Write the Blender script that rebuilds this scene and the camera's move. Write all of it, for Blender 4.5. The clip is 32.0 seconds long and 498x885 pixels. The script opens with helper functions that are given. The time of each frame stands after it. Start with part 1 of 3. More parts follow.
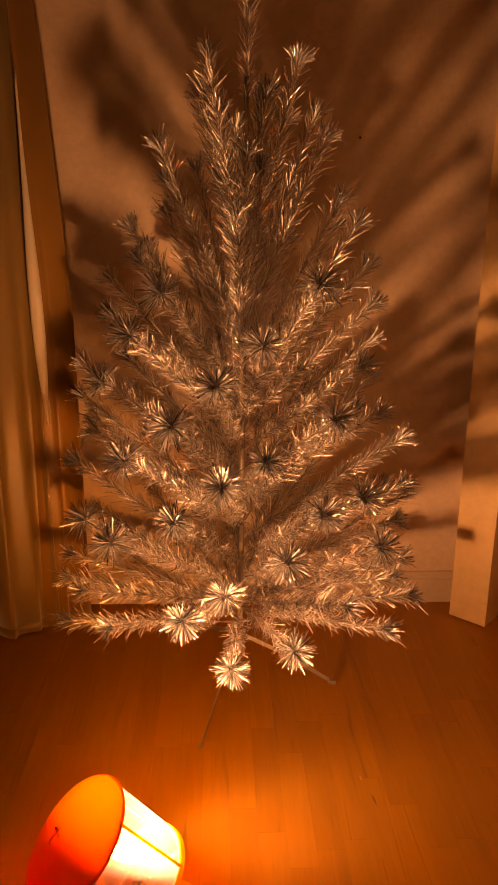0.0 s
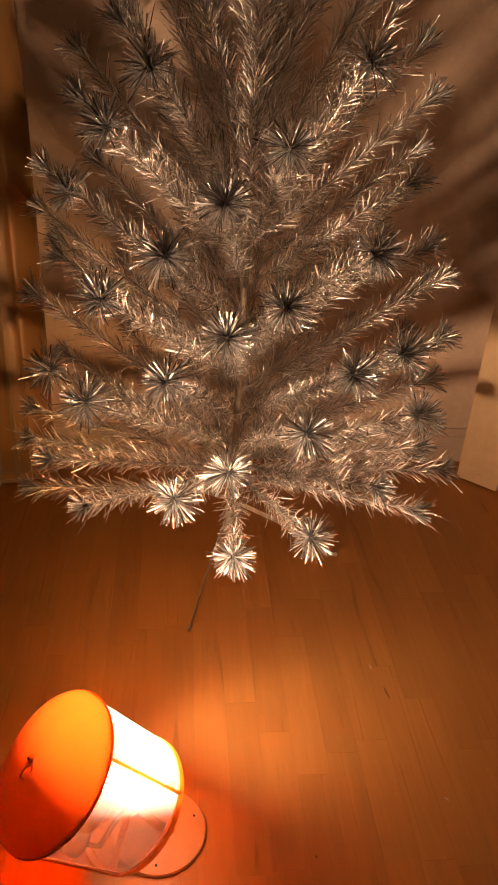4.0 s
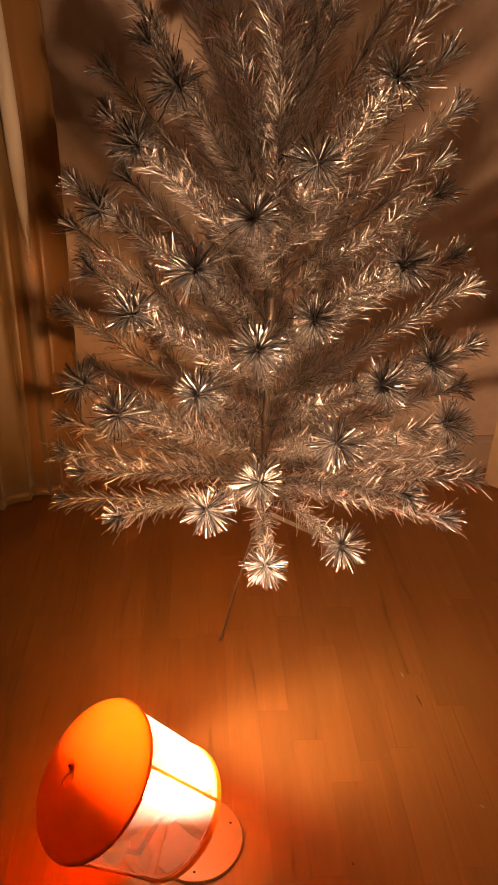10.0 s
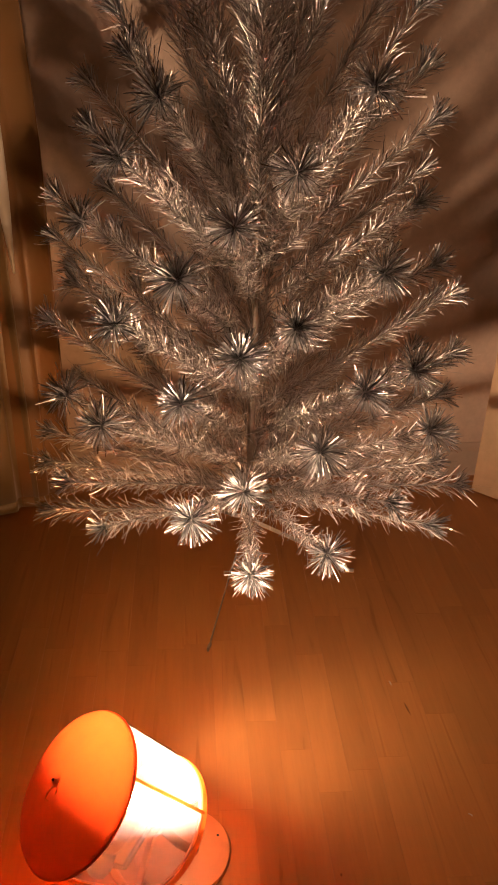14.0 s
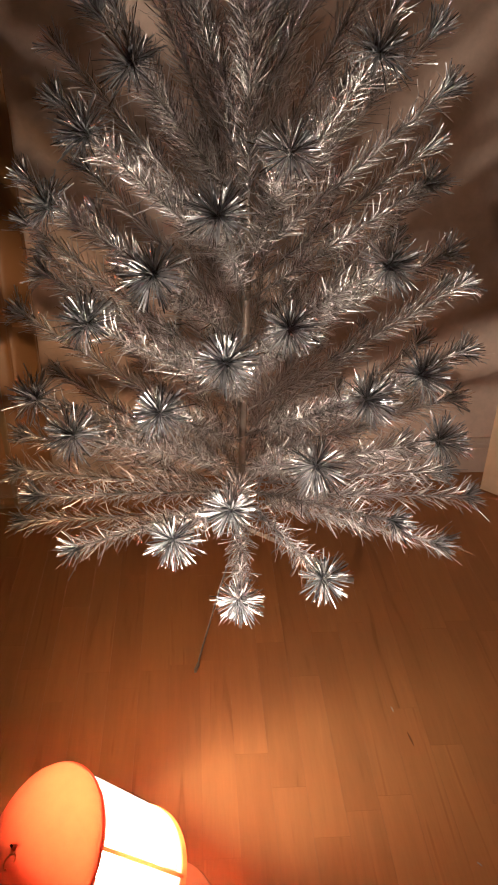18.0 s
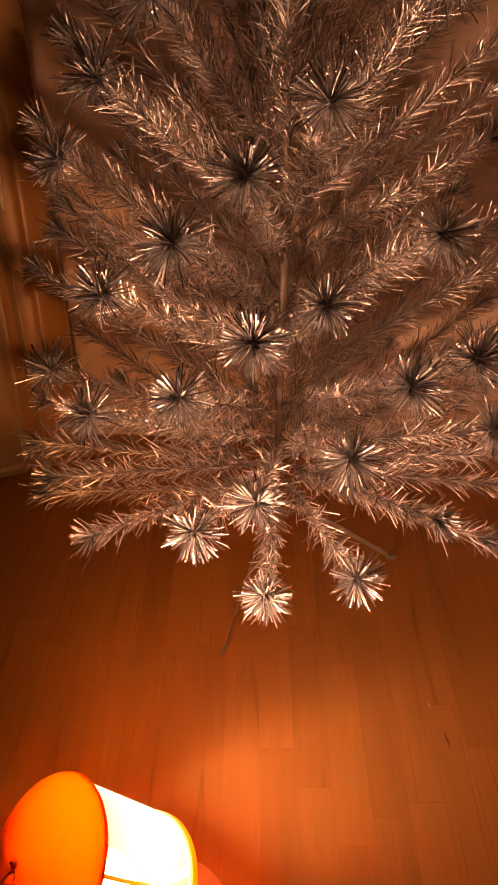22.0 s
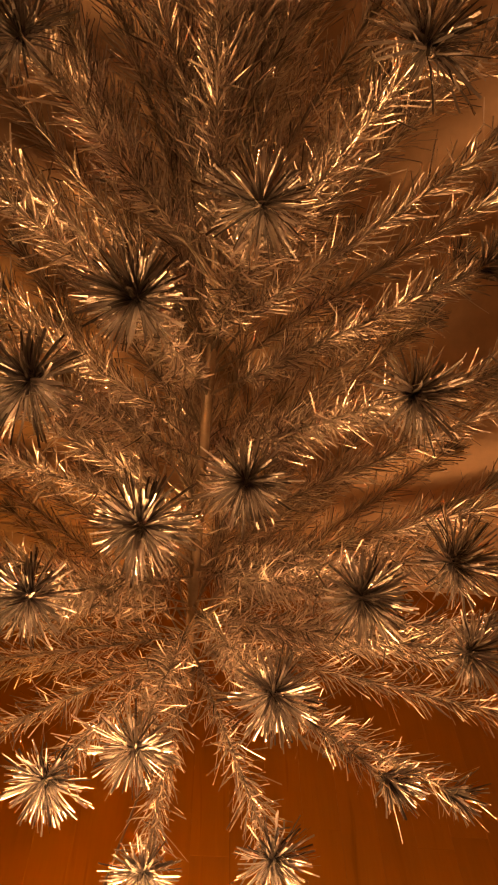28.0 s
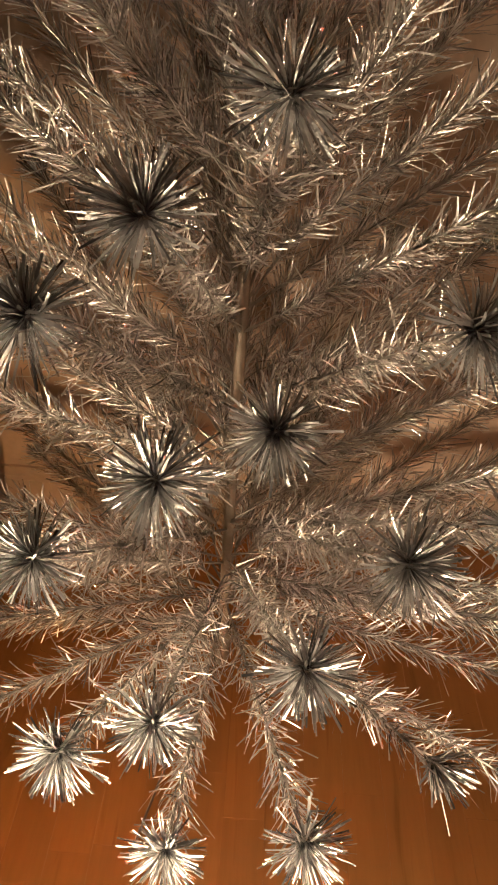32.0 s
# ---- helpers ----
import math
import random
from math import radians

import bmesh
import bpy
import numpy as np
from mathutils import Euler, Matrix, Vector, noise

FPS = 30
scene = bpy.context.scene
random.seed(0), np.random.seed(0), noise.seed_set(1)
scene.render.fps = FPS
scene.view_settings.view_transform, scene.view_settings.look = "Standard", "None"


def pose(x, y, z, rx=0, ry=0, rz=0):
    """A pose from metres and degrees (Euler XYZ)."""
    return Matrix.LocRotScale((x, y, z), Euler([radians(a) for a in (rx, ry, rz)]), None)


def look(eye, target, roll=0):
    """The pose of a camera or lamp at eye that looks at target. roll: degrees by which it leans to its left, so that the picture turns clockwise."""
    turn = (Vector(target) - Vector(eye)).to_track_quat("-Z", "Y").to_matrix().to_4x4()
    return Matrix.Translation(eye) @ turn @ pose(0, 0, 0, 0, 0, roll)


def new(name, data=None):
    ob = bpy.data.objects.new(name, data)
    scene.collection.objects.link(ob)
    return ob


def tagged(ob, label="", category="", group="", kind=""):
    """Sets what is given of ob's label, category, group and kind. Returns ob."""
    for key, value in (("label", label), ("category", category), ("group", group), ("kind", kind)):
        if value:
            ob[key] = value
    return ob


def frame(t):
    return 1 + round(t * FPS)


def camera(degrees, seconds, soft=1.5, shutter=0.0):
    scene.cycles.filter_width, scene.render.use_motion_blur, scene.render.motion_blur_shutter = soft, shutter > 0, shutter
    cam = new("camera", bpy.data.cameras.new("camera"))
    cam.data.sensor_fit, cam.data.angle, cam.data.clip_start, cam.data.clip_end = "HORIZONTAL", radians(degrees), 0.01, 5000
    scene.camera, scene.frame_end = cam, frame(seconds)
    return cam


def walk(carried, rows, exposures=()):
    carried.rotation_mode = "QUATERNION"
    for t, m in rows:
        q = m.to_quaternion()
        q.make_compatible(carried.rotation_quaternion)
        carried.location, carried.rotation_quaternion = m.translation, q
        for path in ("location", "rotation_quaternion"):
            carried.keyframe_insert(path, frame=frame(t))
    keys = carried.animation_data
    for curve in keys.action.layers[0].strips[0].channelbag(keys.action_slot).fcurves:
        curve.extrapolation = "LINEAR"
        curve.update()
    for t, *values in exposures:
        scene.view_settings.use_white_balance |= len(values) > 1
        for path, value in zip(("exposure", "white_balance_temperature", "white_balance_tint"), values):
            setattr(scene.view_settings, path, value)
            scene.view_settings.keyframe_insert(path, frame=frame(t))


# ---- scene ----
cam = camera(35.6, 32.0)
PATH = [
    (0, (0.382, -1.945, 1.322), (0.03, -0.062, 0.746), 0.8),
    (0.5, (0.384, -1.929, 1.321), (0.033, -0.048, 0.739), 1.1),
    (1, (0.38, -1.896, 1.313), (0.036, -0.018, 0.72), 1.6),
    (1.5, (0.393, -1.851, 1.303), (0.051, 0.017, 0.676), 2.2),
    (2, (0.407, -1.81, 1.286), (0.083, 0.047, 0.616), 2.7),
    (2.5, (0.362, -1.743, 1.272), (0.064, 0.095, 0.543), 3.1),
    (3, (0.295, -1.668, 1.283), (0.027, 0.153, 0.5), 3.2),
    (3.5, (0.237, -1.638, 1.257), (0.017, 0.155, 0.398), 3.2),
    (4, (0.22, -1.613, 1.233), (0.019, 0.12, 0.255), 3.9),
    (4.5, (0.226, -1.601, 1.229), (0.016, 0.11, 0.215), 3.7),
    (6.5, (0.213, -1.609, 1.234), (-0.015, 0.114, 0.245), 3.2),
    (7, (0.217, -1.611, 1.238), (-0.017, 0.117, 0.258), 2.9),
    (7.5, (0.223, -1.614, 1.241), (-0.016, 0.117, 0.268), 2.6),
    (8, (0.224, -1.613, 1.239), (-0.018, 0.12, 0.272), 2.4),
    (8.5, (0.218, -1.613, 1.235), (-0.027, 0.122, 0.271), 2.2),
    (9, (0.211, -1.616, 1.234), (-0.031, 0.12, 0.271), 2.3),
    (9.5, (0.207, -1.625, 1.24), (-0.042, 0.11, 0.276), 2.3),
    (10, (0.204, -1.631, 1.244), (-0.053, 0.105, 0.283), 2.3),
    (10.5, (0.208, -1.626, 1.249), (-0.057, 0.108, 0.29), 2.2),
    (11, (0.224, -1.626, 1.255), (-0.058, 0.106, 0.295), 1.9),
    (11.5, (0.225, -1.633, 1.255), (-0.058, 0.103, 0.302), 1.8),
    (12, (0.224, -1.632, 1.252), (-0.056, 0.108, 0.307), 1.7),
    (12.5, (0.225, -1.628, 1.25), (-0.05, 0.117, 0.312), 1.6),
    (13, (0.215, -1.634, 1.246), (-0.043, 0.118, 0.316), 1.9),
    (13.5, (0.221, -1.632, 1.248), (-0.035, 0.118, 0.314), 1.8),
    (14, (0.219, -1.627, 1.242), (-0.021, 0.123, 0.304), 2.0),
    (14.5, (0.22, -1.617, 1.238), (-0.012, 0.131, 0.294), 2.0),
    (16.5, (0.208, -1.547, 1.244), (-0.016, 0.2, 0.297), 2.1),
    (17, (0.215, -1.5, 1.235), (-0.017, 0.24, 0.276), 2.0),
    (17.5, (0.217, -1.476, 1.228), (-0.015, 0.255, 0.254), 2.1),
    (18, (0.221, -1.464, 1.231), (-0.021, 0.252, 0.233), 1.9),
    (18.5, (0.22, -1.449, 1.223), (-0.017, 0.263, 0.216), 1.8),
    (19, (0.226, -1.448, 1.216), (-0.01, 0.26, 0.204), 1.7),
    (19.5, (0.217, -1.428, 1.235), (-0.006, 0.257, 0.181), 1.9),
    (20, (0.218, -1.388, 1.261), (-0.04, 0.267, 0.167), 1.6),
    (20.5, (0.219, -1.341, 1.256), (-0.08, 0.294, 0.143), 1.5),
    (21, (0.227, -1.305, 1.248), (-0.102, 0.308, 0.111), 1.2),
    (21.5, (0.233, -1.3, 1.247), (-0.117, 0.296, 0.094), 0.9),
    (22, (0.233, -1.304, 1.248), (-0.125, 0.284, 0.086), 0.7),
    (22.5, (0.233, -1.301, 1.248), (-0.12, 0.282, 0.077), 0.6),
    (23, (0.226, -1.294, 1.243), (-0.119, 0.288, 0.069), 0.8),
    (23.5, (0.214, -1.293, 1.241), (-0.116, 0.293, 0.068), 1.3),
    (24, (0.21, -1.295, 1.242), (-0.105, 0.294, 0.07), 1.7),
    (24.5, (0.218, -1.285, 1.238), (-0.095, 0.31, 0.073), 2.1),
    (25, (0.24, -1.256, 1.227), (-0.079, 0.349, 0.078), 2.4),
    (25.5, (0.254, -1.21, 1.22), (-0.065, 0.417, 0.101), 2.8),
    (26, (0.24, -1.147, 1.216), (-0.076, 0.513, 0.146), 4.0),
    (26.5, (0.218, -1.052, 1.215), (-0.063, 0.616, 0.147), 5.3),
    (28.5, (0.22, -0.933, 1.167), (-0.061, 0.797, 0.204), 6.2),
    (29, (0.231, -0.898, 1.154), (-0.084, 0.796, 0.139), 5.9),
    (29.5, (0.224, -0.888, 1.144), (-0.122, 0.78, 0.096), 5.4),
    (30, (0.218, -0.877, 1.14), (-0.143, 0.768, 0.062), 4.9),
    (30.5, (0.216, -0.867, 1.137), (-0.152, 0.762, 0.036), 4.4),
    (31, (0.218, -0.865, 1.135), (-0.152, 0.759, 0.027), 4.2),
    (31.5, (0.226, -0.863, 1.137), (-0.147, 0.757, 0.025), 4.1),
    (32, (0.222, -0.861, 1.135), (-0.155, 0.756, 0.019), 4.3),
]
# seconds, stops, kelvin, tint: the turning films of the lamp colour the picture
TONES = [
    (0, 0.06, 39680, 54), (1, 0.01, 75760, 72), (2, 0.05, 12000, 47), (3, 0.00, 17500, 61),
    (4, 0.01, 8000, 15), (7, -0.05, 8910, 18), (8, -0.06, 7680, 18), (9, -0.04, 7680, 18),
    (10, -0.08, 8910, 24), (11, -0.11, 9000, 26), (12, -0.13, 8900, 28), (13, -0.13, 7800, 23),
    (14, -0.07, 7200, 18), (17, 0.20, 4280, -17), (18, 0.08, 5020, 0), (19, -0.07, 5710, 12),
    (20, -0.11, 6750, 18), (21, -0.18, 8050, 34), (22, -0.29, 10600, 53), (23, -0.49, 13120, 54),
    (24, -0.62, 21650, 60), (25, -0.56, 45050, 66), (26, -0.60, 98040, 78), (29, -0.11, 15500, 25),
    (30, -0.09, 11000, 12), (31, 0.12, 6950, -5), (32, 0.19, 6250, -4),
]
walk(cam, [(t, look(eye, target, roll)) for t, eye, target, roll in PATH], TONES)

# ---- light ----
world = bpy.data.worlds.new("world")
world.use_nodes = True
world.node_tree.nodes["Background"].inputs[0].default_value = (0.02, 0.014, 0.01, 1)
world.node_tree.nodes["Background"].inputs[1].default_value = 0.05
scene.world = world
BULB = 1500.0

# the room is turned against the walk: u runs along the back wall, v towards it
TURN = radians(13.0)
ROOM = Matrix.Rotation(TURN, 4, "Z")


# ---- materials ----
def nodes_of(name):
    m = bpy.data.materials.new(name)
    m.use_nodes = True
    t = m.node_tree
    return m, t, t.nodes["Principled BSDF"]


def link(t, a, i, b, j):
    t.links.new(a.outputs[i], b.inputs[j])


def texture(t, kind, scale, coords="Object", stretch=(1, 1, 1), detail=4.0, rough=0.6):
    c = t.nodes.new("ShaderNodeTexCoord")
    mp = t.nodes.new("ShaderNodeMapping")
    mp.inputs["Scale"].default_value = stretch
    n = t.nodes.new(kind)
    n.inputs["Scale"].default_value = scale
    if kind == "ShaderNodeTexNoise":
        n.inputs["Detail"].default_value = detail
        n.inputs["Roughness"].default_value = rough
    link(t, c, coords, mp, "Vector")
    link(t, mp, 0, n, "Vector")
    return n


def ramp(t, src, out, stops):
    r = t.nodes.new("ShaderNodeValToRGB")
    while len(r.color_ramp.elements) < len(stops):
        r.color_ramp.elements.new(0.5)
    for e, (p, c) in zip(r.color_ramp.elements, stops):
        e.position, e.color = p, (*c, 1) if len(c) == 3 else c
    link(t, src, out, r, 0)
    return r


def bump(t, b, src, out, strength, distance):
    n = t.nodes.new("ShaderNodeBump")
    n.inputs["Strength"].default_value = strength
    n.inputs["Distance"].default_value = distance
    link(t, src, out, n, "Height")
    link(t, n, 0, b, "Normal")


def mixed(t, kind, fac, a, b):
    n = t.nodes.new("ShaderNodeMix")
    n.data_type, n.blend_type = "RGBA", kind
    n.inputs[0].default_value = fac
    for src, slot in ((a, 6), (b, 7)):
        if isinstance(src, tuple):
            n.inputs[slot].default_value = (*src, 1)
        else:
            link(t, src, 0, n, slot)
    return n


def mat_tinsel(name, tone, rough):
    """Bright foil: every strip has its own tone, near black to bright, and gloss."""
    m, t, b = nodes_of(name)
    g = t.nodes.new("ShaderNodeNewGeometry")
    r = ramp(t, g, "Random Per Island", [(0, tuple(0.2 * c for c in tone)), (0.4, tuple(0.85 * c for c in tone)), (1, tuple(min(1, 1.2 * c) for c in tone))])
    link(t, r, 0, b, "Base Color")
    rr = ramp(t, g, "Random Per Island", [(0, (rough * 1.25,) * 3), (0.6, (rough,) * 3), (0.75, (rough * 0.85,) * 3), (0.79, (rough * 0.34,) * 3)])
    link(t, rr, 0, b, "Roughness")
    b.inputs["Metallic"].default_value = 1.0
    n = texture(t, "ShaderNodeTexNoise", 420, detail=2)
    bump(t, b, n, 0, 0.7, 0.0018)
    b.inputs["Coat Weight"].default_value = 0.6
    b.inputs["Coat IOR"].default_value = 1.9
    b.inputs["Coat Roughness"].default_value = 0.1
    fine = texture(t, "ShaderNodeTexNoise", 800, detail=1)
    crease = t.nodes.new("ShaderNodeBump")
    crease.inputs["Strength"].default_value = 0.8
    crease.inputs["Distance"].default_value = 0.0018
    link(t, fine, 0, crease, "Height")
    link(t, crease, 0, b, "Coat Normal")
    return m


def mat_paint(name, tone, rough=0.6, grain=30, relief=0.15, spread=0.12, metal=0.0):
    m, t, b = nodes_of(name)
    n = texture(t, "ShaderNodeTexNoise", grain)
    big = texture(t, "ShaderNodeTexNoise", grain * 0.06)
    a = ramp(t, n, 0, [(0.3, tuple(c * (1 - spread) for c in tone)), (0.7, tuple(min(1, c * (1 + spread)) for c in tone))])
    s = ramp(t, big, 0, [(0.3, (1 - spread,) * 3), (0.65, (1, 1, 1))])
    x = mixed(t, "MULTIPLY", 1.0, a, s)
    link(t, x, 2, b, "Base Color")
    b.inputs["Roughness"].default_value = rough
    b.inputs["Metallic"].default_value = metal
    bump(t, b, n, 0, relief, 0.002)
    return m


def mat_wood(name, light, dark, rough=0.35):
    m, t, b = nodes_of(name)
    c = t.nodes.new("ShaderNodeTexCoord")
    info = t.nodes.new("ShaderNodeObjectInfo")
    add = t.nodes.new("ShaderNodeVectorMath")
    add.operation = "MULTIPLY_ADD"
    add.inputs[1].default_value = (7, 13, 5)
    link(t, info, "Random", add, 0)
    link(t, c, "Object", add, 2)
    mp = t.nodes.new("ShaderNodeMapping")
    mp.inputs["Scale"].default_value = (14, 1.3, 14)
    link(t, add, 0, mp, "Vector")
    w = t.nodes.new("ShaderNodeTexNoise")
    w.inputs["Scale"].default_value, w.inputs["Detail"].default_value, w.inputs["Distortion"].default_value = 2.2, 6, 0.9
    link(t, mp, 0, w, "Vector")
    fine = t.nodes.new("ShaderNodeTexNoise")
    fine.inputs["Scale"].default_value, fine.inputs["Detail"].default_value = 14, 5
    link(t, mp, 0, fine, "Vector")
    r = ramp(t, w, 0, [(0.2, dark), (0.36, tuple(0.93 * v for v in light)), (0.55, light), (0.8, tuple(min(1, 1.12 * v) for v in light))])
    f = ramp(t, fine, 0, [(0.3, (0.94, 0.93, 0.92)), (0.6, (1, 1, 1))])
    x = mixed(t, "MULTIPLY", 0.8, r, f)
    # flame figure: wavy dark growth lines that come and go
    stretch = t.nodes.new("ShaderNodeMapping")
    stretch.inputs["Scale"].default_value = (16, 1.6, 16)
    link(t, add, 0, stretch, "Vector")
    wave = t.nodes.new("ShaderNodeTexWave")
    wave.inputs["Scale"].default_value, wave.inputs["Distortion"].default_value = 0.8, 14.0
    wave.inputs["Detail"].default_value, wave.inputs["Detail Scale"].default_value = 2.0, 0.6
    link(t, stretch, 0, wave, "Vector")
    lines = ramp(t, wave, 1, [(0.0, (0.8, 0.75, 0.7)), (0.2, (1, 1, 1))])
    patch = ramp(t, w, 0, [(0.58, (0, 0, 0)), (0.68, (1, 1, 1))])
    grain = t.nodes.new("ShaderNodeMix")
    grain.data_type, grain.blend_type = "RGBA", "MULTIPLY"
    link(t, patch, 0, grain, 0)
    link(t, x, 2, grain, 6)
    link(t, lines, 0, grain, 7)
    x = grain
    tone = ramp(t, info, "Random", [(0, (0.86, 0.84, 0.82)), (0.5, (0.95, 0.94, 0.93)), (1, (1.0, 0.99, 0.97))])
    y = t.nodes.new("ShaderNodeMix")
    y.data_type, y.blend_type = "RGBA", "MULTIPLY"
    y.inputs[0].default_value = 1.0
    link(t, x, 2, y, 6)
    link(t, tone, 0, y, 7)
    link(t, y, 2, b, "Base Color")
    rr = ramp(t, fine, 0, [(0.2, (rough * 0.8,) * 3), (0.8, (rough * 1.25,) * 3)])
    link(t, rr, 0, b, "Roughness")
    bump(t, b, fine, 0, 0.08, 0.001)
    return m


def mat_film(name, tone, haze):
    """Thin coloured plastic film: it lets tinted light through, shines and scatters a little."""
    m, t, b = nodes_of(name)
    t.nodes.remove(b)
    out = t.nodes["Material Output"]
    tr = t.nodes.new("ShaderNodeBsdfTransparent")
    gl = t.nodes.new("ShaderNodeBsdfGlossy")
    df = t.nodes.new("ShaderNodeBsdfTranslucent")
    gl.inputs["Roughness"].default_value = 0.12
    df.inputs["Color"].default_value = (*tone, 1)
    n = texture(t, "ShaderNodeTexNoise", 18, detail=3)
    r = ramp(t, n, 0, [(0.3, tuple(0.86 * c for c in tone)), (0.7, tone)])
    link(t, r, 0, tr, "Color")
    a = t.nodes.new("ShaderNodeMixShader")
    a.inputs[0].default_value = haze
    link(t, tr, 0, a, 1)
    link(t, df, 0, a, 2)
    c = t.nodes.new("ShaderNodeMixShader")
    c.inputs[0].default_value = 0.06
    link(t, a, 0, c, 1)
    link(t, gl, 0, c, 2)
    link(t, c, 0, out, "Surface")
    return m


def mat_plastic(name, tone, glow, lit=None):
    """Thin moulded plastic through which a lamp behind shines."""
    m, t, b = nodes_of(name)
    out = t.nodes["Material Output"]
    n = texture(t, "ShaderNodeTexNoise", 35)
    r = ramp(t, n, 0, [(0.3, tuple(0.85 * c for c in tone)), (0.7, tone)])
    link(t, r, 0, b, "Base Color")
    b.inputs["Roughness"].default_value = 0.38
    bump(t, b, n, 0, 0.06, 0.002)
    s = t.nodes.new("ShaderNodeBsdfTranslucent")
    if lit:
        s.inputs["Color"].default_value = (*lit, 1)
    else:
        link(t, r, 0, s, "Color")
    x = t.nodes.new("ShaderNodeMixShader")
    x.inputs[0].default_value = glow
    link(t, b, 0, x, 1)
    link(t, s, 0, x, 2)
    link(t, x, 0, out, "Surface")
    return m


def mat_glow(name, tone, strength):
    m, t, b = nodes_of(name)
    b.inputs["Base Color"].default_value = (0.9, 0.9, 0.88, 1)
    b.inputs["Emission Color"].default_value = (*tone, 1)
    b.inputs["Emission Strength"].default_value = strength
    return m


def mat_cloth(name, tone, dark):
    m, t, b = nodes_of(name)
    n = texture(t, "ShaderNodeTexNoise", 3, stretch=(1, 1, 0.4))
    r = ramp(t, n, 0, [(0.3, dark), (0.7, tone)])
    weave = texture(t, "ShaderNodeTexNoise", 420, detail=2)
    link(t, r, 0, b, "Base Color")
    b.inputs["Roughness"].default_value = 0.42
    b.inputs["Sheen Weight"].default_value = 0.3
    bump(t, b, weave, 0, 0.15, 0.001)
    return m


M_NEEDLE = mat_tinsel("aluminium_needles", (0.95, 0.9, 0.86), 0.4)
M_BURST = mat_tinsel("aluminium_burst", (0.66, 0.67, 0.68), 0.47)
M_STEM = mat_paint("twisted_wire", (0.5, 0.48, 0.45), 0.4, 120, 0.3, 0.2, 0.9)
M_POLE = mat_paint("aluminium_pole", (0.38, 0.31, 0.25), 0.5, 60, 0.15, 0.15, 0.45)
M_LEG = mat_paint("grey_metal_leg", (0.3, 0.26, 0.22), 0.5, 60, 0.15, 0.2, 0.5)
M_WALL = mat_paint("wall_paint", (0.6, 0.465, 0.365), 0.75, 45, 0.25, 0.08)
# these two are darker than the wall only to cut bounce light
M_LOW_BOUNCE = mat_paint("low_bounce_wall_paint", (0.2, 0.15, 0.115), 0.75, 45, 0.25, 0.08)
M_CEIL = mat_paint("low_bounce_ceiling_paint", (0.24, 0.185, 0.145), 0.8, 45, 0.2, 0.05)
M_TRIM = mat_paint("trim_paint", (0.55, 0.44, 0.35), 0.45, 30, 0.1, 0.06)
M_FLOOR = mat_wood("oak_laminate", (0.48, 0.21, 0.062), (0.29, 0.115, 0.03), 0.4)
M_GAP = mat_paint("floor_gap", (0.42, 0.18, 0.052), 0.6)
M_KNOT = mat_paint("dark_knot", (0.2, 0.075, 0.02), 0.5)
M_CASE = mat_paint("cream_casing", (0.6, 0.42, 0.25), 0.5, 25, 0.12, 0.08)
M_CURTAIN = mat_cloth("curtain_cloth", (0.29, 0.197, 0.093), (0.19, 0.127, 0.055))
# much paler than the curtain cloth: a bright highlight put into the colour
M_HIGHLIGHT = mat_cloth("curtain_highlight", (0.8, 0.74, 0.62), (0.68, 0.62, 0.5))
M_DRAPE = mat_cloth("drape_cloth", (0.32, 0.17, 0.06), (0.23, 0.115, 0.04))
M_ORANGE = mat_plastic("orange_plastic", (0.88, 0.31, 0.085), 0.25)
M_CAP = mat_plastic("orange_cap_plastic", (0.88, 0.27, 0.065), 0.28, (1.0, 0.37, 0.17))
# orange plastic again, paler and more translucent: lamplight put into its colour
M_BAR_LIT = mat_plastic("lit_bar_plastic", (0.95, 0.45, 0.18), 0.6)
M_BASE = mat_paint("orange_base", (0.68, 0.33, 0.15), 0.4, 30, 0.08, 0.06)
M_DARK = mat_paint("dark_metal", (0.05, 0.05, 0.05), 0.4, 40, 0.1, 0.2, 0.7)
M_CLEAR = mat_film("clear_film", (0.97, 0.95, 0.91), 0.025)
M_PALE = mat_film("straw_film", (0.7, 0.53, 0.33), 0.35)
M_GREY = mat_film("pale_violet_film", (0.42, 0.37, 0.4), 0.2)
M_RED = mat_film("red_film", (1.0, 0.3, 0.08), 0.02)
M_BULB = mat_glow("lamp_glass", (1.0, 0.69, 0.49), BULB)
M_SILVER = mat_paint("silvered_glass", (0.8, 0.78, 0.75), 0.25, 40, 0.02, 0.05, 1.0)


# ---- mesh helpers ----
def mesh_of(name, verts, faces, material, smooth=False):
    me = bpy.data.meshes.new(name)
    me.from_pydata([tuple(v) for v in verts], [], faces)
    me.materials.append(material)
    if smooth:
        me.polygons.foreach_set("use_smooth", [True] * len(me.polygons))
    me.update()
    return me


def hold(name, m, parent=None):
    ob = new(name)
    ob.matrix_world = m
    ob.parent = parent
    return ob


def part(name, bm, material, parent=None, label="", m=None, smooth=False):
    """Links a bmesh, or a finished mesh, as one object under a thing or a part."""
    if isinstance(bm, bmesh.types.BMesh):
        me = bpy.data.meshes.new(name)
        bm.to_mesh(me)
        bm.free()
        me.materials.append(material)
        if smooth:
            me.polygons.foreach_set("use_smooth", [True] * len(me.polygons))
    else:
        me = bm
    ob = new(name, me)
    ob.parent = parent
    if m is not None:
        ob.matrix_basis = m
    return tagged(ob, label) if label else ob


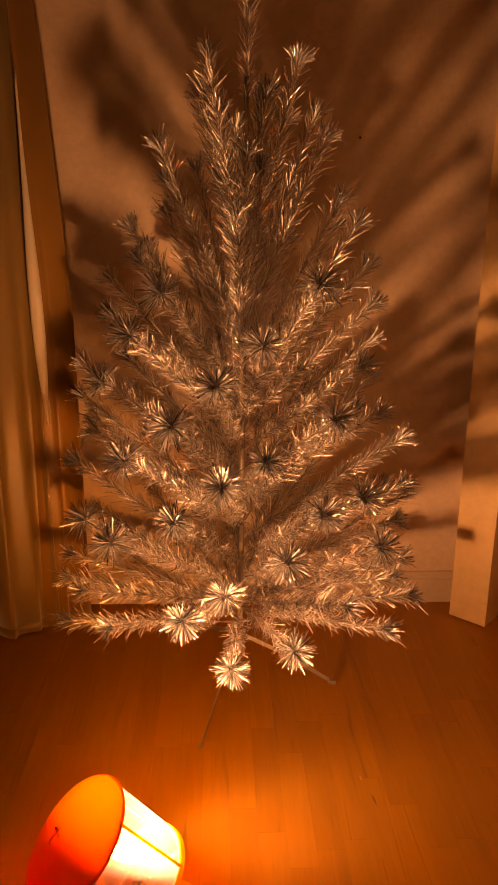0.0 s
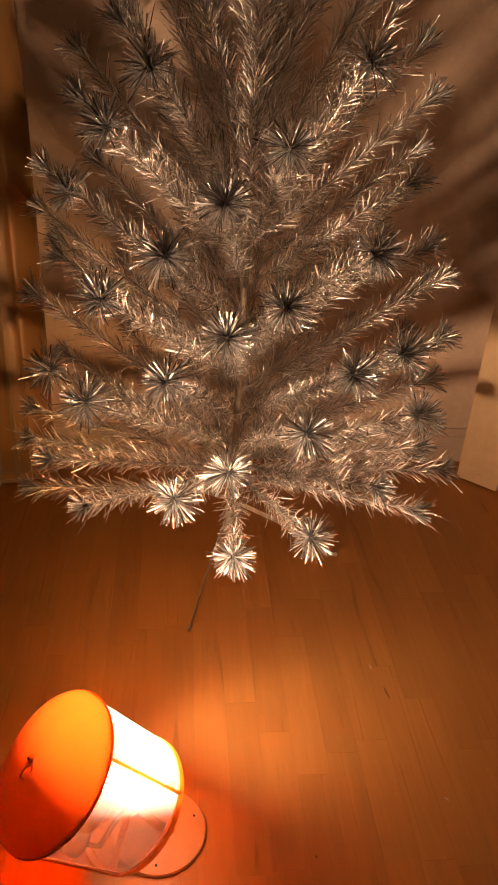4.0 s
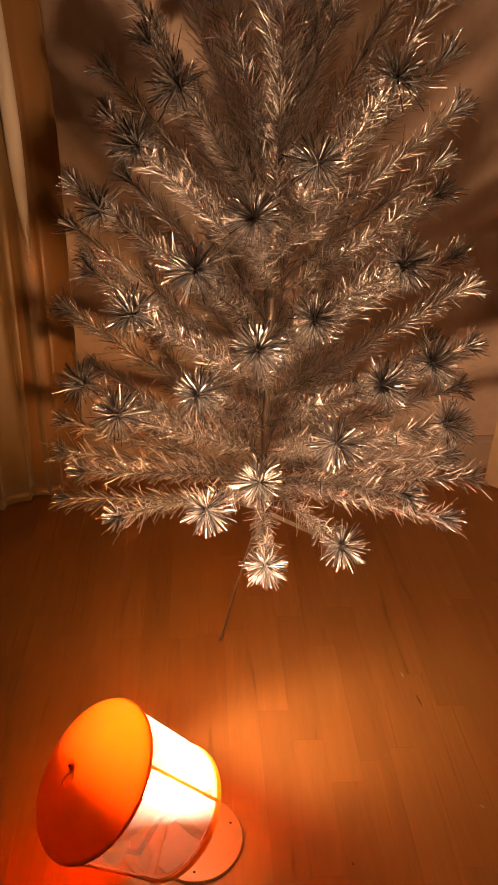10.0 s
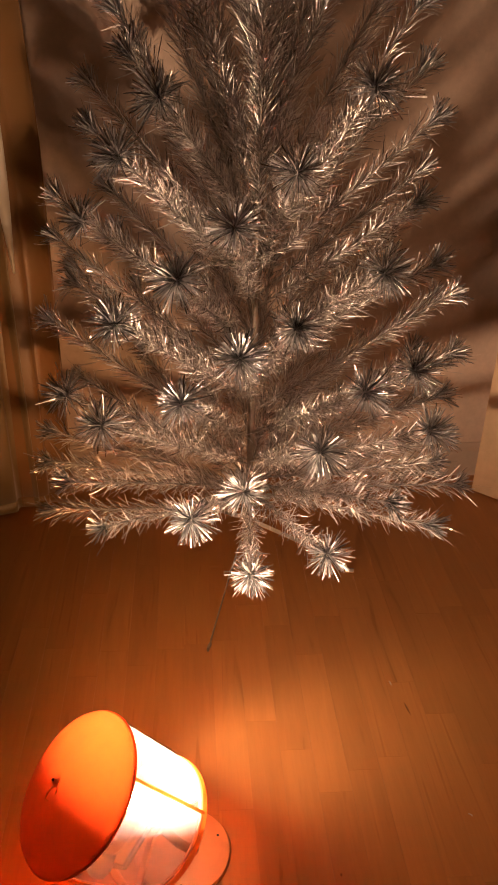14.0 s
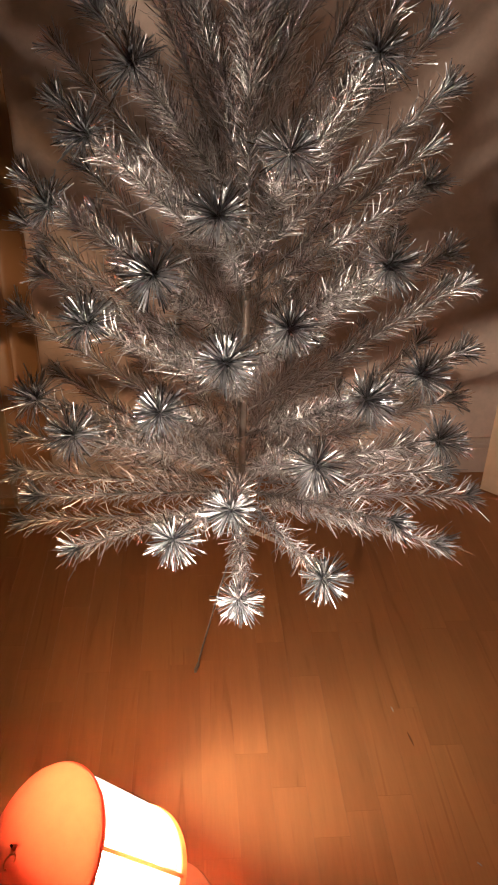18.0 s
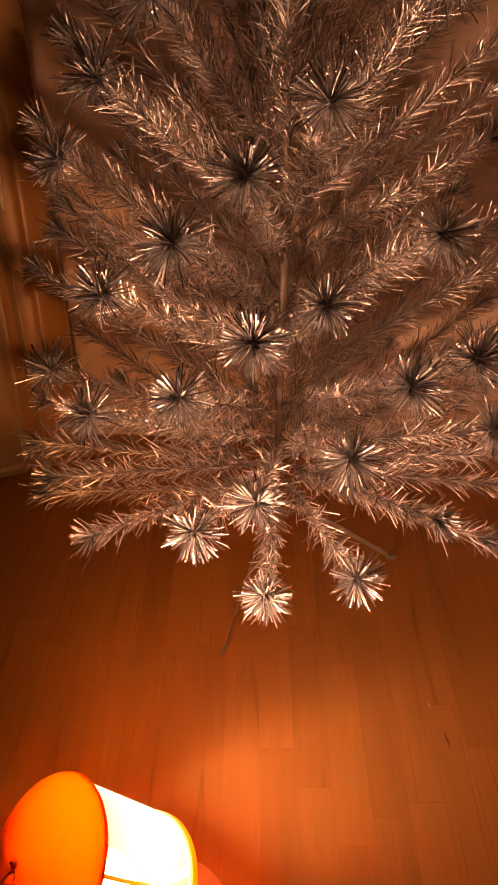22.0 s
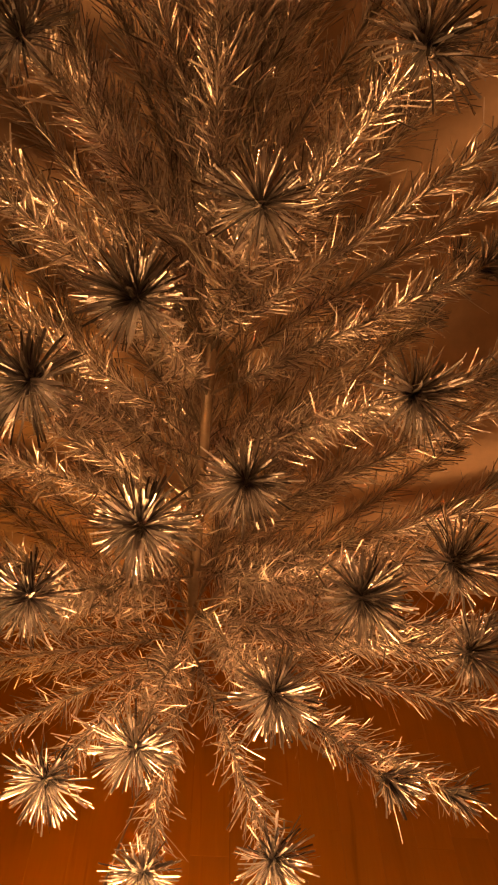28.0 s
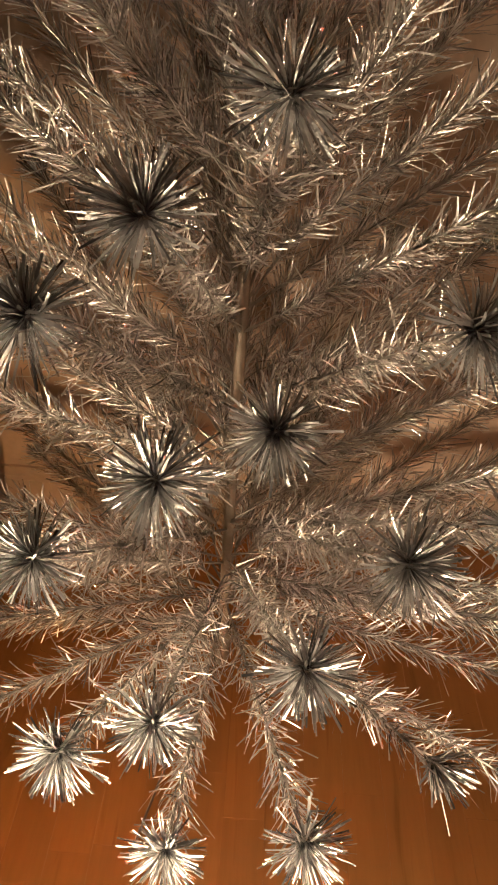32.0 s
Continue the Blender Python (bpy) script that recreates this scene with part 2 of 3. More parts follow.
def box(size, at=(0, 0, 0), bevel=0.0, bm=None):
    bm = bm or bmesh.new()
    r = bmesh.ops.create_cube(bm, size=1, matrix=Matrix.Translation(at) @ Matrix.Diagonal((*size, 1)))
    if bevel:
        edges = list({e for v in r["verts"] for e in v.link_edges})
        bmesh.ops.bevel(bm, geom=edges, offset=bevel, segments=2, affect="EDGES", profile=0.7)
    return bm


def lathe(profile, steps=48, bm=None):
    """Turns (radius, height) pairs round the z axis."""
    bm = bm or bmesh.new()
    rings = []
    for r, z in profile:
        if r < 1e-6:
            rings.append([bm.verts.new((0, 0, z))])
        else:
            rings.append([bm.verts.new((r * math.cos(2 * math.pi * i / steps), r * math.sin(2 * math.pi * i / steps), z)) for i in range(steps)])
    for a, b in zip(rings, rings[1:]):
        for i in range(steps):
            j = (i + 1) % steps
            if len(a) == 1 and len(b) > 1:
                bm.faces.new((a[0], b[i], b[j]))
            elif len(b) == 1 and len(a) > 1:
                bm.faces.new((a[j], a[i], b[0]))
            elif len(a) > 1:
                bm.faces.new((a[i], a[j], b[j], b[i]))
    bmesh.ops.recalc_face_normals(bm, faces=bm.faces)
    return bm


def tube(points, radius, sides=8, bm=None, taper=1.0):
    """A round bar along a line of points."""
    bm = bm or bmesh.new()
    pts = [Vector(p) for p in points]
    rings = []
    for k, p in enumerate(pts):
        d = (pts[min(k + 1, len(pts) - 1)] - pts[max(k - 1, 0)]).normalized()
        side = d.orthogonal().normalized()
        if rings:
            side = (last - d * last.dot(d)).normalized()
        last = side
        up = d.cross(side)
        r = radius * (1 + (taper - 1) * k / max(1, len(pts) - 1))
        rings.append([bm.verts.new(p + r * (math.cos(2 * math.pi * i / sides) * side + math.sin(2 * math.pi * i / sides) * up)) for i in range(sides)])
    for a, b in zip(rings, rings[1:]):
        for i in range(sides):
            j = (i + 1) % sides
            bm.faces.new((a[i], a[j], b[j], b[i]))
    bm.faces.new(rings[0][::-1])
    bm.faces.new(rings[-1])
    return bm


# ---- the room ----
BACK, RIGHT, LEFT, FRONT, HIGH = 0.475, 1.12, -2.6, -4.6, 2.6


def slab(name, u0, u1, v0, v1, z0, z1, material, label, category, bevel=0.0):
    bm = box((u1 - u0, v1 - v0, z1 - z0), ((u0 + u1) / 2, (v0 + v1) / 2, (z0 + z1) / 2), bevel)
    ob = part(name, bm, material)
    ob.matrix_world = ROOM
    return tagged(ob, label, category, kind="structure")


slab("wall_north", LEFT - 0.1, RIGHT + 0.1, BACK, BACK + 0.1, -0.02, HIGH, M_WALL, "plain painted wall behind the tree", "wall")
slab("wall_east", RIGHT, RIGHT + 0.1, FRONT, BACK, -0.02, HIGH, M_WALL, "plain painted side wall", "wall")
# west and south walls and ceiling are unseen, darkened to deepen the tree's shade
slab("wall_west", LEFT - 0.1, LEFT, FRONT, BACK, -0.02, HIGH, M_LOW_BOUNCE, "plain unseen side wall, darkened to cut bounce light", "wall")
slab("wall_south", LEFT - 0.1, RIGHT + 0.1, FRONT - 0.1, FRONT, -0.02, HIGH, M_LOW_BOUNCE, "plain unseen wall across the room, darkened to cut bounce light", "wall")
slab("ceiling", LEFT - 0.1, RIGHT + 0.1, FRONT - 0.1, BACK + 0.1, HIGH, HIGH + 0.1, M_CEIL, "plain unseen ceiling, darkened to cut bounce light", "ceiling")
FLOOR = slab("floor", LEFT, RIGHT, FRONT, BACK, -0.06, -0.001, M_GAP, "orange-brown wood laminate floor of narrow strips", "floor")


def skirting(u0, u1):
    """Moulded baseboard along the back wall."""
    prof = [(0, 0), (-0.016, 0), (-0.016, 0.085), (-0.012, 0.092), (-0.012, 0.1), (-0.006, 0.112), (0, 0.114)]
    bm = bmesh.new()
    a = [bm.verts.new((u0, BACK + d, z)) for d, z in prof]
    b = [bm.verts.new((u1, BACK + d, z)) for d, z in prof]
    for i in range(len(prof)):
        j = (i + 1) % len(prof)
        bm.faces.new((a[i], a[j], b[j], b[i]))
    bm.faces.new(a[::-1])
    bm.faces.new(b)
    bmesh.ops.recalc_face_normals(bm, faces=bm.faces)
    ob = part("baseboard", bm, M_TRIM)
    ob.matrix_world = ROOM
    return tagged(ob, "painted moulded baseboard along the wall", "baseboard", kind="structure")


skirting(-0.6, RIGHT)
slab("wall_pier", LEFT, -0.6, 0.335, BACK, 0, HIGH, M_WALL, "plain painted wall projection behind the curtain", "wall")


# ---- tall casing box in the corner ----
def corner_case():
    """A tall slim box that stands on end and leans back against the wall."""
    place = ROOM @ Matrix.Translation((0.726, 0.363, 0)) @ Matrix.Rotation(radians(-0.3), 4, "X") @ Matrix.Rotation(radians(-43.5), 4, "Z")
    top = hold("storage_box", place)
    h, w, d = 2.02, 0.13, 0.13
    part("body", box((w, d, h), (w / 2, d / 2, h / 2 + 0.004), 0.004), M_CASE, top)
    part("lid_flap", box((w + 0.004, d + 0.004, 0.09), (w / 2, d / 2, h - 0.04), 0.003), M_CASE, top)
    return tagged(top, "tall slim cream cardboard box leaning on the wall", "box")


corner_case()


# ---- curtains ----
def folds(name, u0, u1, v, z0, z1, waves, depth, material, label, seed, rings, gather=0.0):
    rnd = random.Random(seed)
    n, rows = 160, 18
    offs = [rnd.uniform(0, 6.28) for _ in range(4)]
    verts, faces = [], []
    for k in range(rows + 1):
        s = 0.0 if k == 0 else 0.014 + 0.986 * (k - 1) / (rows - 1)
        z = z0 + (z1 - z0) * s
        drawn = gather * min(1.0, max(0.0, (z - 1.0) / 0.9)) ** 1.2
        for i in range(n + 1):
            q = i / n
            a = q * waves * 2 * math.pi
            ripple = math.sin(a + offs[0] + 0.5 * math.sin(2.1 * q + offs[1])) + 0.22 * math.sin(2.3 * a + offs[2] + 1.2 * s)
            w = depth * (0.65 + 0.35 * (1 - s)) * ripple
            uu = u0 + (u1 - u0) * q + 0.012 * (1 - s) * math.sin(3 * a + offs[3]) + 0.035 * (1 - s) * (q - 0.1) - drawn
            verts.append((uu, v + w, z))
    for k in range(rows):
        for i in range(n):
            p = k * (n + 1) + i
            faces.append((p, p + 1, p + n + 2, p + n + 1))
    top = hold(name, ROOM)
    for word, some in (("cloth", faces[n:]), ("hem", faces[:n])):
        used = sorted({k for f in some for k in f})
        at = {k: q for q, k in enumerate(used)}
        me = mesh_of(word, [verts[k] for k in used], [tuple(at[k] for k in f) for f in some], material, True)
        ob = part(word, me, None, top)
        mod = ob.modifiers.new("thick", "SOLIDIFY")
        mod.thickness = 0.003 if word == "hem" else 0.0025
    for k in range(rings):
        u = u0 + (u1 - u0) * (k + 0.5) / rings
        part("ring", tube([(u, 0.28 + 0.017 * math.cos(radians(a)), 2.385 + 0.017 * math.sin(radians(a))) for a in range(0, 361, 30)], 0.0016, 6), M_LEG, top, "small metal curtain ring", smooth=True)
    return tagged(top, label, "curtain")


CURTAIN = folds("curtain", -1.62, -0.62, 0.262, 0.006, 2.36, 5.2, 0.036, M_CURTAIN, "pale satin curtain hanging in soft folds", 3, 12)
folds("drape", -0.66, -0.5, 0.308, 0.006, 2.36, 0.9, 0.012, M_DRAPE, "narrow brown drape beside the pale curtain", 5, 2, 0.06)


def highlight_strip(parent):
    """Pale strip along the curtain's edge as its painted highlight, widest at hip height."""
    bm = bmesh.new()
    rows = []
    for k in range(25):
        s = k / 24
        z = 1.66 - 0.95 * s
        half = 0.003 + 0.0155 * math.sin(math.pi * s ** 1.7) ** 1.2
        u = -0.591 + 0.028 * s ** 1.3
        rows.append([bm.verts.new((u + half * math.cos(radians(a)), 0.236 - (0.6 * half + 0.002) * math.sin(radians(a)), z)) for a in range(0, 360, 30)])
    for a, b in zip(rows, rows[1:]):
        for k in range(12):
            bm.faces.new((a[k], a[(k + 1) % 12], b[(k + 1) % 12], b[k]))
    bm.faces.new(rows[0])
    bm.faces.new(rows[-1][::-1])
    bmesh.ops.recalc_face_normals(bm, faces=bm.faces)
    part("highlight", bm, M_HIGHLIGHT, parent, "pale strip standing in for the curtain's highlight", smooth=True)


highlight_strip(CURTAIN)


def curtain_rail():
    top = hold("curtain_rail", ROOM)
    part("rod", tube([(-1.7, 0.28, 2.385), (-0.47, 0.28, 2.385)], 0.011, 12), M_LEG, top, smooth=True)
    for u in (-1.5, -0.52):
        part("bracket", tube([(u, 0.28, 2.385), (u, 0.31, 2.4), (u, 0.338, 2.4)], 0.006, 8), M_LEG, top)
    part("finial", lathe([(0, -0.02), (0.016, -0.012), (0.02, 0), (0.016, 0.012), (0, 0.02)], 16), M_LEG, top, m=Matrix.Translation((-0.47, 0.28, 2.385)), smooth=True)
    return tagged(top, "thin metal curtain rail on wall brackets", "curtain rail")


curtain_rail()


# ---- rotating lamp ----
def drum_lamp():
    """A round foot, a drum of film panes between a domed cap and a spoked ring, and a bulb inside."""
    top = hold("colour_lamp", Matrix.Translation((0.018, -0.807, 0)))
    part("base", lathe([(0, 0.0), (0.08, 0.0), (0.081, 0.003), (0.079, 0.007), (0.03, 0.011), (0, 0.012)], 64), M_BASE, top, "flat round orange base", smooth=False)
    for a in (34, 157, 280):
        part("screw", lathe([(0, 0.0075), (0.0022, 0.0075), (0.0022, 0.0095), (0, 0.01)], 12), M_DARK, top, m=Matrix.Translation((0.064 * math.cos(radians(a)), 0.064 * math.sin(radians(a)), -0.001)))
    for a in (34, 280):
        c, n = math.cos(radians(a)), math.sin(radians(a))
        part("slot", tube([(0.034 * c, 0.034 * n, 0.0104), (0.061 * c, 0.061 * n, 0.0083)], 0.0005, 6), M_BASE, top, "thin slot in the base")
    axis = Vector((-0.6, -0.328, 0.73)).normalized()
    low = Vector((-0.037, -0.0235, 0.0986))
    e1 = Vector((0, 0, 1)).cross(axis).normalized()
    turn = Matrix((e1, axis.cross(e1), axis)).transposed().to_4x4()
    m = Matrix.Translation(low) @ turn
    length, r0, r1 = 0.1785, 0.105, 0.1165
    drum = part("spoked_ring", bmesh.new(), M_BAR_LIT, top, "orange ring with three flat spokes", m=m)
    bm = lathe([(r0 - 0.009, 0), (r0 + 0.002, 0), (r0 + 0.002, 0.01), (r0 - 0.002, 0.012), (r0 - 0.009, 0.008), (r0 - 0.009, 0)], 64)
    for a in (78, 198, 318):
        c, s = math.cos(radians(a)), math.sin(radians(a))
        rib = Matrix.Rotation(radians(a), 4, "Z") @ Matrix.Translation((0.0545, 0, 0.004)) @ Matrix.Diagonal((0.089, 0.0125, 0.005, 1))
        bmesh.ops.create_cube(bm, size=1, matrix=rib)
    bm2 = lathe([(0, 0), (0.02, 0), (0.02, 0.008), (0, 0.008)], 24, bm)
    bm2.to_mesh(drum.data)
    bm2.free()
    cap = part("cap", lathe([(r1 + 0.003, length - 0.008), (r1 + 0.004, length - 0.001), (r1 + 0.001, length + 0.004), (0.095, length + 0.014), (0.06, length + 0.027), (0.025, length + 0.038), (0, length + 0.041),
                             (0, length + 0.039), (0.025, length + 0.036), (0.06, length + 0.025), (0.095, length + 0.012), (r1 - 0.002, length + 0.002), (r1 + 0.0005, length - 0.008), (r1 + 0.003, length - 0.008)], 96), M_CAP, top, "shallow cone-shaped orange plastic cap", m=m, smooth=True)
    part("rim", tube([((r1 + 0.003) * math.cos(radians(a)), (r1 + 0.003) * math.sin(radians(a)), length - 0.004) for a in range(0, 361, 5)], 0.0026, 8), M_BAR_LIT, cap, "rolled orange rim", smooth=True)
    knob = Matrix.Translation((0, 0, length + 0.036))
    part("pivot", lathe([(0, 0.008), (0.003, 0.0075), (0.0045, 0.004), (0.008, 0.0025), (0.009, 0.0), (0, 0.0)], 24), M_ORANGE, cap, "small round pivot knob", m=knob, smooth=True)
    # dark stub added in place of the small dark hole in the pivot
    part("pivot_hole_stub", tube([(0, 0, 0.006), (-0.003, 0.001, 0.01)], 0.0017, 10), M_DARK, cap, "dark stub standing in for the pivot's hole", m=knob, smooth=True)
    part("hook", tube([(0.012 + 0.008 * math.cos(radians(a)), -0.011 + 0.012 * math.sin(radians(a)), length + 0.0405) for a in range(40, 330, 20)], 0.0011, 8), M_BAR_LIT, cap, "small keyhole-shaped hook beside the pivot", smooth=True)
    part("seam", tube([(0.1 * math.cos(radians(332)) * k / 6, 0.1 * math.sin(radians(332)) * k / 6, length + 0.041 - 0.03 * (k / 6) ** 1.15) for k in range(1, 7)], 0.0012, 6), M_ORANGE, cap, m=Matrix.Identity(4))
    first = 60.0
    for k, (film, words) in enumerate(((M_CLEAR, "clear film pane"), (M_PALE, "straw-yellow film pane"), (M_RED, "red film pane"), (M_GREY, "pale violet film pane"))):
        bm = bmesh.new()
        n = 20
        rows = []
        for z, r in ((0.008, r0), (length - 0.004, r1)):
            for dr in (0.0, -0.0006):
                rows.append([bm.verts.new(((r + dr) * math.cos(radians(first + 90 * k + 90 * i / n)), (r + dr) * math.sin(radians(first + 90 * k + 90 * i / n)), z)) for i in range(n + 1)])
        for i in range(n):
            bm.faces.new((rows[0][i], rows[0][i + 1], rows[2][i + 1], rows[2][i]))
        for row in (rows[3], rows[1]):
            for v in row:
                bm.verts.remove(v)
        part("pane", bm, film, top, words, m=m, smooth=True)
        c, s = math.cos(radians(first + 90 * k)), math.sin(radians(first + 90 * k))
        part("bar", tube([(r0 * c, r0 * s, 0.006), (r1 * c, r1 * s, length - 0.002)], 0.003, 8), M_BAR_LIT, top, m=m, smooth=True)
    part("spindle", tube([(0, 0, 0.008), (0, 0, 0.04)], 0.009, 12), M_DARK, top, m=m, smooth=True)
    mid = low + turn.to_3x3() @ Vector((0, 0, 0.083))
    aim = (turn.to_3x3() @ Vector((math.cos(radians(98)), math.sin(radians(98)), 0.0))).normalized()
    aim = (0.35 * aim + 0.65 * (Vector((0.03, 0.0, 1.4)) - Vector((0.018, -0.807, 0)) - mid).normalized()).normalized()
    mid = mid - aim * 0.012
    bm = Matrix.Translation(mid) @ aim.to_track_quat("Z", "X").to_matrix().to_4x4() @ Matrix.Scale(1.13, 4)
    bulb = part("bulb", lathe([(0.04, 0.0), (0.041, 0.006), (0.038, 0.016), (0.03, 0.026), (0.017, 0.033), (0, 0.035)], 32), M_BULB, top, "glowing frosted face of a reflector bulb", m=bm, smooth=True)
    # the front lip is an added hood keeping direct light off the floor
    part("reflector", lathe([(0.0405, 0.0), (0.0435, 0.014), (0.0454, 0.029), (0.0469, 0.029), (0.0448, 0.01), (0.042, -0.006), (0.034, -0.026), (0.018, -0.045), (0.014, -0.052), (0, -0.052)], 32), M_SILVER, bulb, "silvered bulb back with an added lip that blocks light", smooth=True)
    part("socket", lathe([(0, -0.05), (0.017, -0.05), (0.018, -0.07), (0.013, -0.082), (0, -0.082)], 24), M_DARK, bulb, smooth=True)
    part("bulb_arm", tube([mid - aim * 0.075, mid - aim * 0.07 - axis * 0.05, low + axis * 0.012], 0.005, 8), M_DARK, top, smooth=True)
    part("neck", tube([low + turn.to_3x3() @ Vector((0, 0, 0.004)), Vector((0.0, -0.02, 0.05)), Vector((0.02, 0.0, 0.008))], 0.008, 10), M_BASE, top, smooth=True)
    return tagged(top, "tilted orange drum lamp with film panes, lit, on the floor", "lamp")


drum_lamp()


# ---- tinsel tree ----
def strips(rows):
    """Strips of foil. Each row: root, direction, side, length, width, bend vector."""
    verts, faces = [], []
    for root, d, side, length, width, bend in rows:
        base = len(verts)
        other = np.cross(d, side)
        curl = float(np.dot(bend, side)) * 150.0
        for s, w in ((0.0, 0.7), (0.35, 1.0), (0.7, 1.0), (1.0, 0.85)):
            p = root + d * (length * s) + bend * (s * s)
            edge = (side * math.cos(curl * s) + other * math.sin(curl * s)) * (0.5 * width * w)
            verts.append(p - edge)
            verts.append(p + edge)
        for k in (0, 2, 4):
            faces.append((base + k, base + k + 1, base + k + 3, base + k + 2))
    return verts, faces


def fringe_mesh(length, seed, density):
    """Foil needles all round a stem that runs along x."""
    g = np.random.default_rng(seed)
    rows = []
    n = int(length * density)
    for i in range(n):
        q = (i + g.random()) / n
        x = 0.065 + q * (length - 0.065)
        a = i * 2.39996 + g.normal(0, 0.25)
        out = np.array([0, math.cos(a), math.sin(a)])
        lean = g.normal(1.0, 0.42)
        d = np.array([lean, 0, 0]) + out * 0.9
        d /= np.linalg.norm(d)
        ln = g.uniform(0.025, 0.041) * (0.5 + 0.5 * min(1, q / 0.22))
        if i % 3 == 0:
            ln *= g.uniform(0.45, 0.75)
        tw = g.normal(0, 1.1)
        tang = np.cross(d, out)
        tang /= np.linalg.norm(tang) + 1e-9
        nor = np.cross(tang, d)
        side = tang * math.cos(tw) + nor * math.sin(tw)
        bend = g.normal(0, 0.0085, 3) + np.array([0.009, 0, -0.002])
        if g.random() < 0.05:
            ln, bend = ln * 1.1, bend * 2.0
        rows.append((np.array([x, 0, 0]) + out * 0.0015, d, side, ln, g.uniform(0.0011, 0.0023), bend))
    v, f = strips(rows)
    return mesh_of("needles", v, f, M_NEEDLE, True)


def burst_mesh(seed, wide, n, reach):
    """The round brush of flat blunt foil at a branch's end, opening forward from the stem's end at the origin and curling back at its rim."""
    g = np.random.default_rng(seed)
    rows = []
    for i in range(n):
        q = (i + 0.5) / n
        th = radians(8 + wide * q ** 0.7 + g.normal(0, 5))
        a = i * 2.39996 + g.normal(0, 0.2)
        a += 0.1 * math.sin(7 * a + seed)
        out = np.array([0, math.cos(a), math.sin(a)])
        d = np.array([math.cos(th), 0, 0]) + out * math.sin(th)
        tang = np.cross(np.array([1.0, 0, 0]), out)
        nor = np.cross(tang, d)
        tw = g.normal(0, 0.3)
        side = tang * math.cos(tw) + nor * math.sin(tw)
        ln = reach * g.uniform(0.86, 1.06)
        bend = np.array([-0.013 * math.sin(th), 0, 0]) + out * 0.006 * math.cos(th) + g.normal(0, 0.0055, 3) + np.array([0, 0, -0.003])
        rows.append((np.array([-0.012 * g.random(), 0, 0]) + out * 0.002, d, side, ln, g.uniform(0.0017, 0.0031), bend))
    v, f = strips(rows)
    return mesh_of("burst", v, f, M_BURST, True)


def stem_mesh(length):
    bm = bmesh.new()
    for ph in (0, math.pi):
        tube([(length * k / 24, 0.0011 * math.cos(ph + k * 1.3), 0.0011 * math.sin(ph + k * 1.3)) for k in range(25)], 0.0012, 5, bm)
    me = bpy.data.meshes.new("branch")
    bm.to_mesh(me)
    bm.free()
    me.materials.append(M_STEM)
    return me


SIZES = (0.3, 0.36, 0.42, 0.48, 0.54, 0.6)
DENSE = 1080
FRINGES = {s: [fringe_mesh(s, 11 * k + j, DENSE) for j in range(3)] for k, s in enumerate(SIZES)}
STEMS = {s: stem_mesh(s) for s in SIZES}
OPEN_BURSTS = [burst_mesh(900 + j, w, 190, 0.051) for j, w in enumerate((78, 68, 88, 72))]
SLIM_BURSTS = [burst_mesh(940 + j, w, 90, 0.046) for j, w in enumerate((30, 22, 38, 26, 33))]

TREE = tagged(hold("tinsel_tree", Matrix.Identity(4)), "silver aluminium tinsel tree on a thin tripod stand", "christmas tree")
part("pole", lathe([(0, 0.1), (0.008, 0.1), (0.008, 0.98), (0.0072, 0.985), (0.0072, 1.5), (0.006, 1.52), (0.006, 1.62), (0, 1.62)], 24), M_POLE, TREE, "brushed metal pole", smooth=True)
part("socket", lathe([(0.0083, 0.09), (0.013, 0.09), (0.014, 0.1), (0.014, 0.17), (0.013, 0.175), (0.0083, 0.175)], 24), M_LEG, TREE, smooth=True)
for foot in ((0.268, 0.033), (-0.036, -0.314), (-0.2, 0.24)):
    f3 = Vector((foot[0], foot[1], 0.005))
    side = Vector((-foot[1], foot[0], 0)).normalized() * 0.0008
    line = [Vector((foot[0] * 0.06, foot[1] * 0.06, 0.145)), Vector((foot[0] * 0.5, foot[1] * 0.5, 0.09)), Vector((foot[0] * 0.97, foot[1] * 0.97, 0.012))]
    bm = bmesh.new()
    rings = [[bm.verts.new(p + side * a + Vector((0, 0, 0.0065 * b))) for a, b in ((-1, -1), (1, -1), (1, 1), (-1, 1))] for p in line]
    for a, b in zip(rings, rings[1:]):
        for k in range(4):
            bm.faces.new((a[k], a[(k + 1) % 4], b[(k + 1) % 4], b[k]))
    bm.faces.new(rings[0][::-1])
    bm.faces.new(rings[-1])
    leg = part("leg", bm, M_LEG, TREE, "flat metal tripod leg set on edge")
    part("foot_cap", box((0.022, 0.005, 0.011), (0, 0, 0.0055), 0.001), M_LEG, leg, m=Matrix.Translation((foot[0], foot[1], 0)) @ Matrix.Rotation(math.atan2(foot[1], foot[0]), 4, "Z"))

RISE = ((0.25, 9), (0.35, 14), (0.45, 22), (0.55, 30), (0.7, 35), (0.95, 37), (1.1, 43), (1.25, 55), (1.4, 64), (1.55, 70), (1.7, 76))


def rise(z):
    return float(np.interp(z, [a for a, _ in RISE], [b for _, b in RISE]))


count = 0


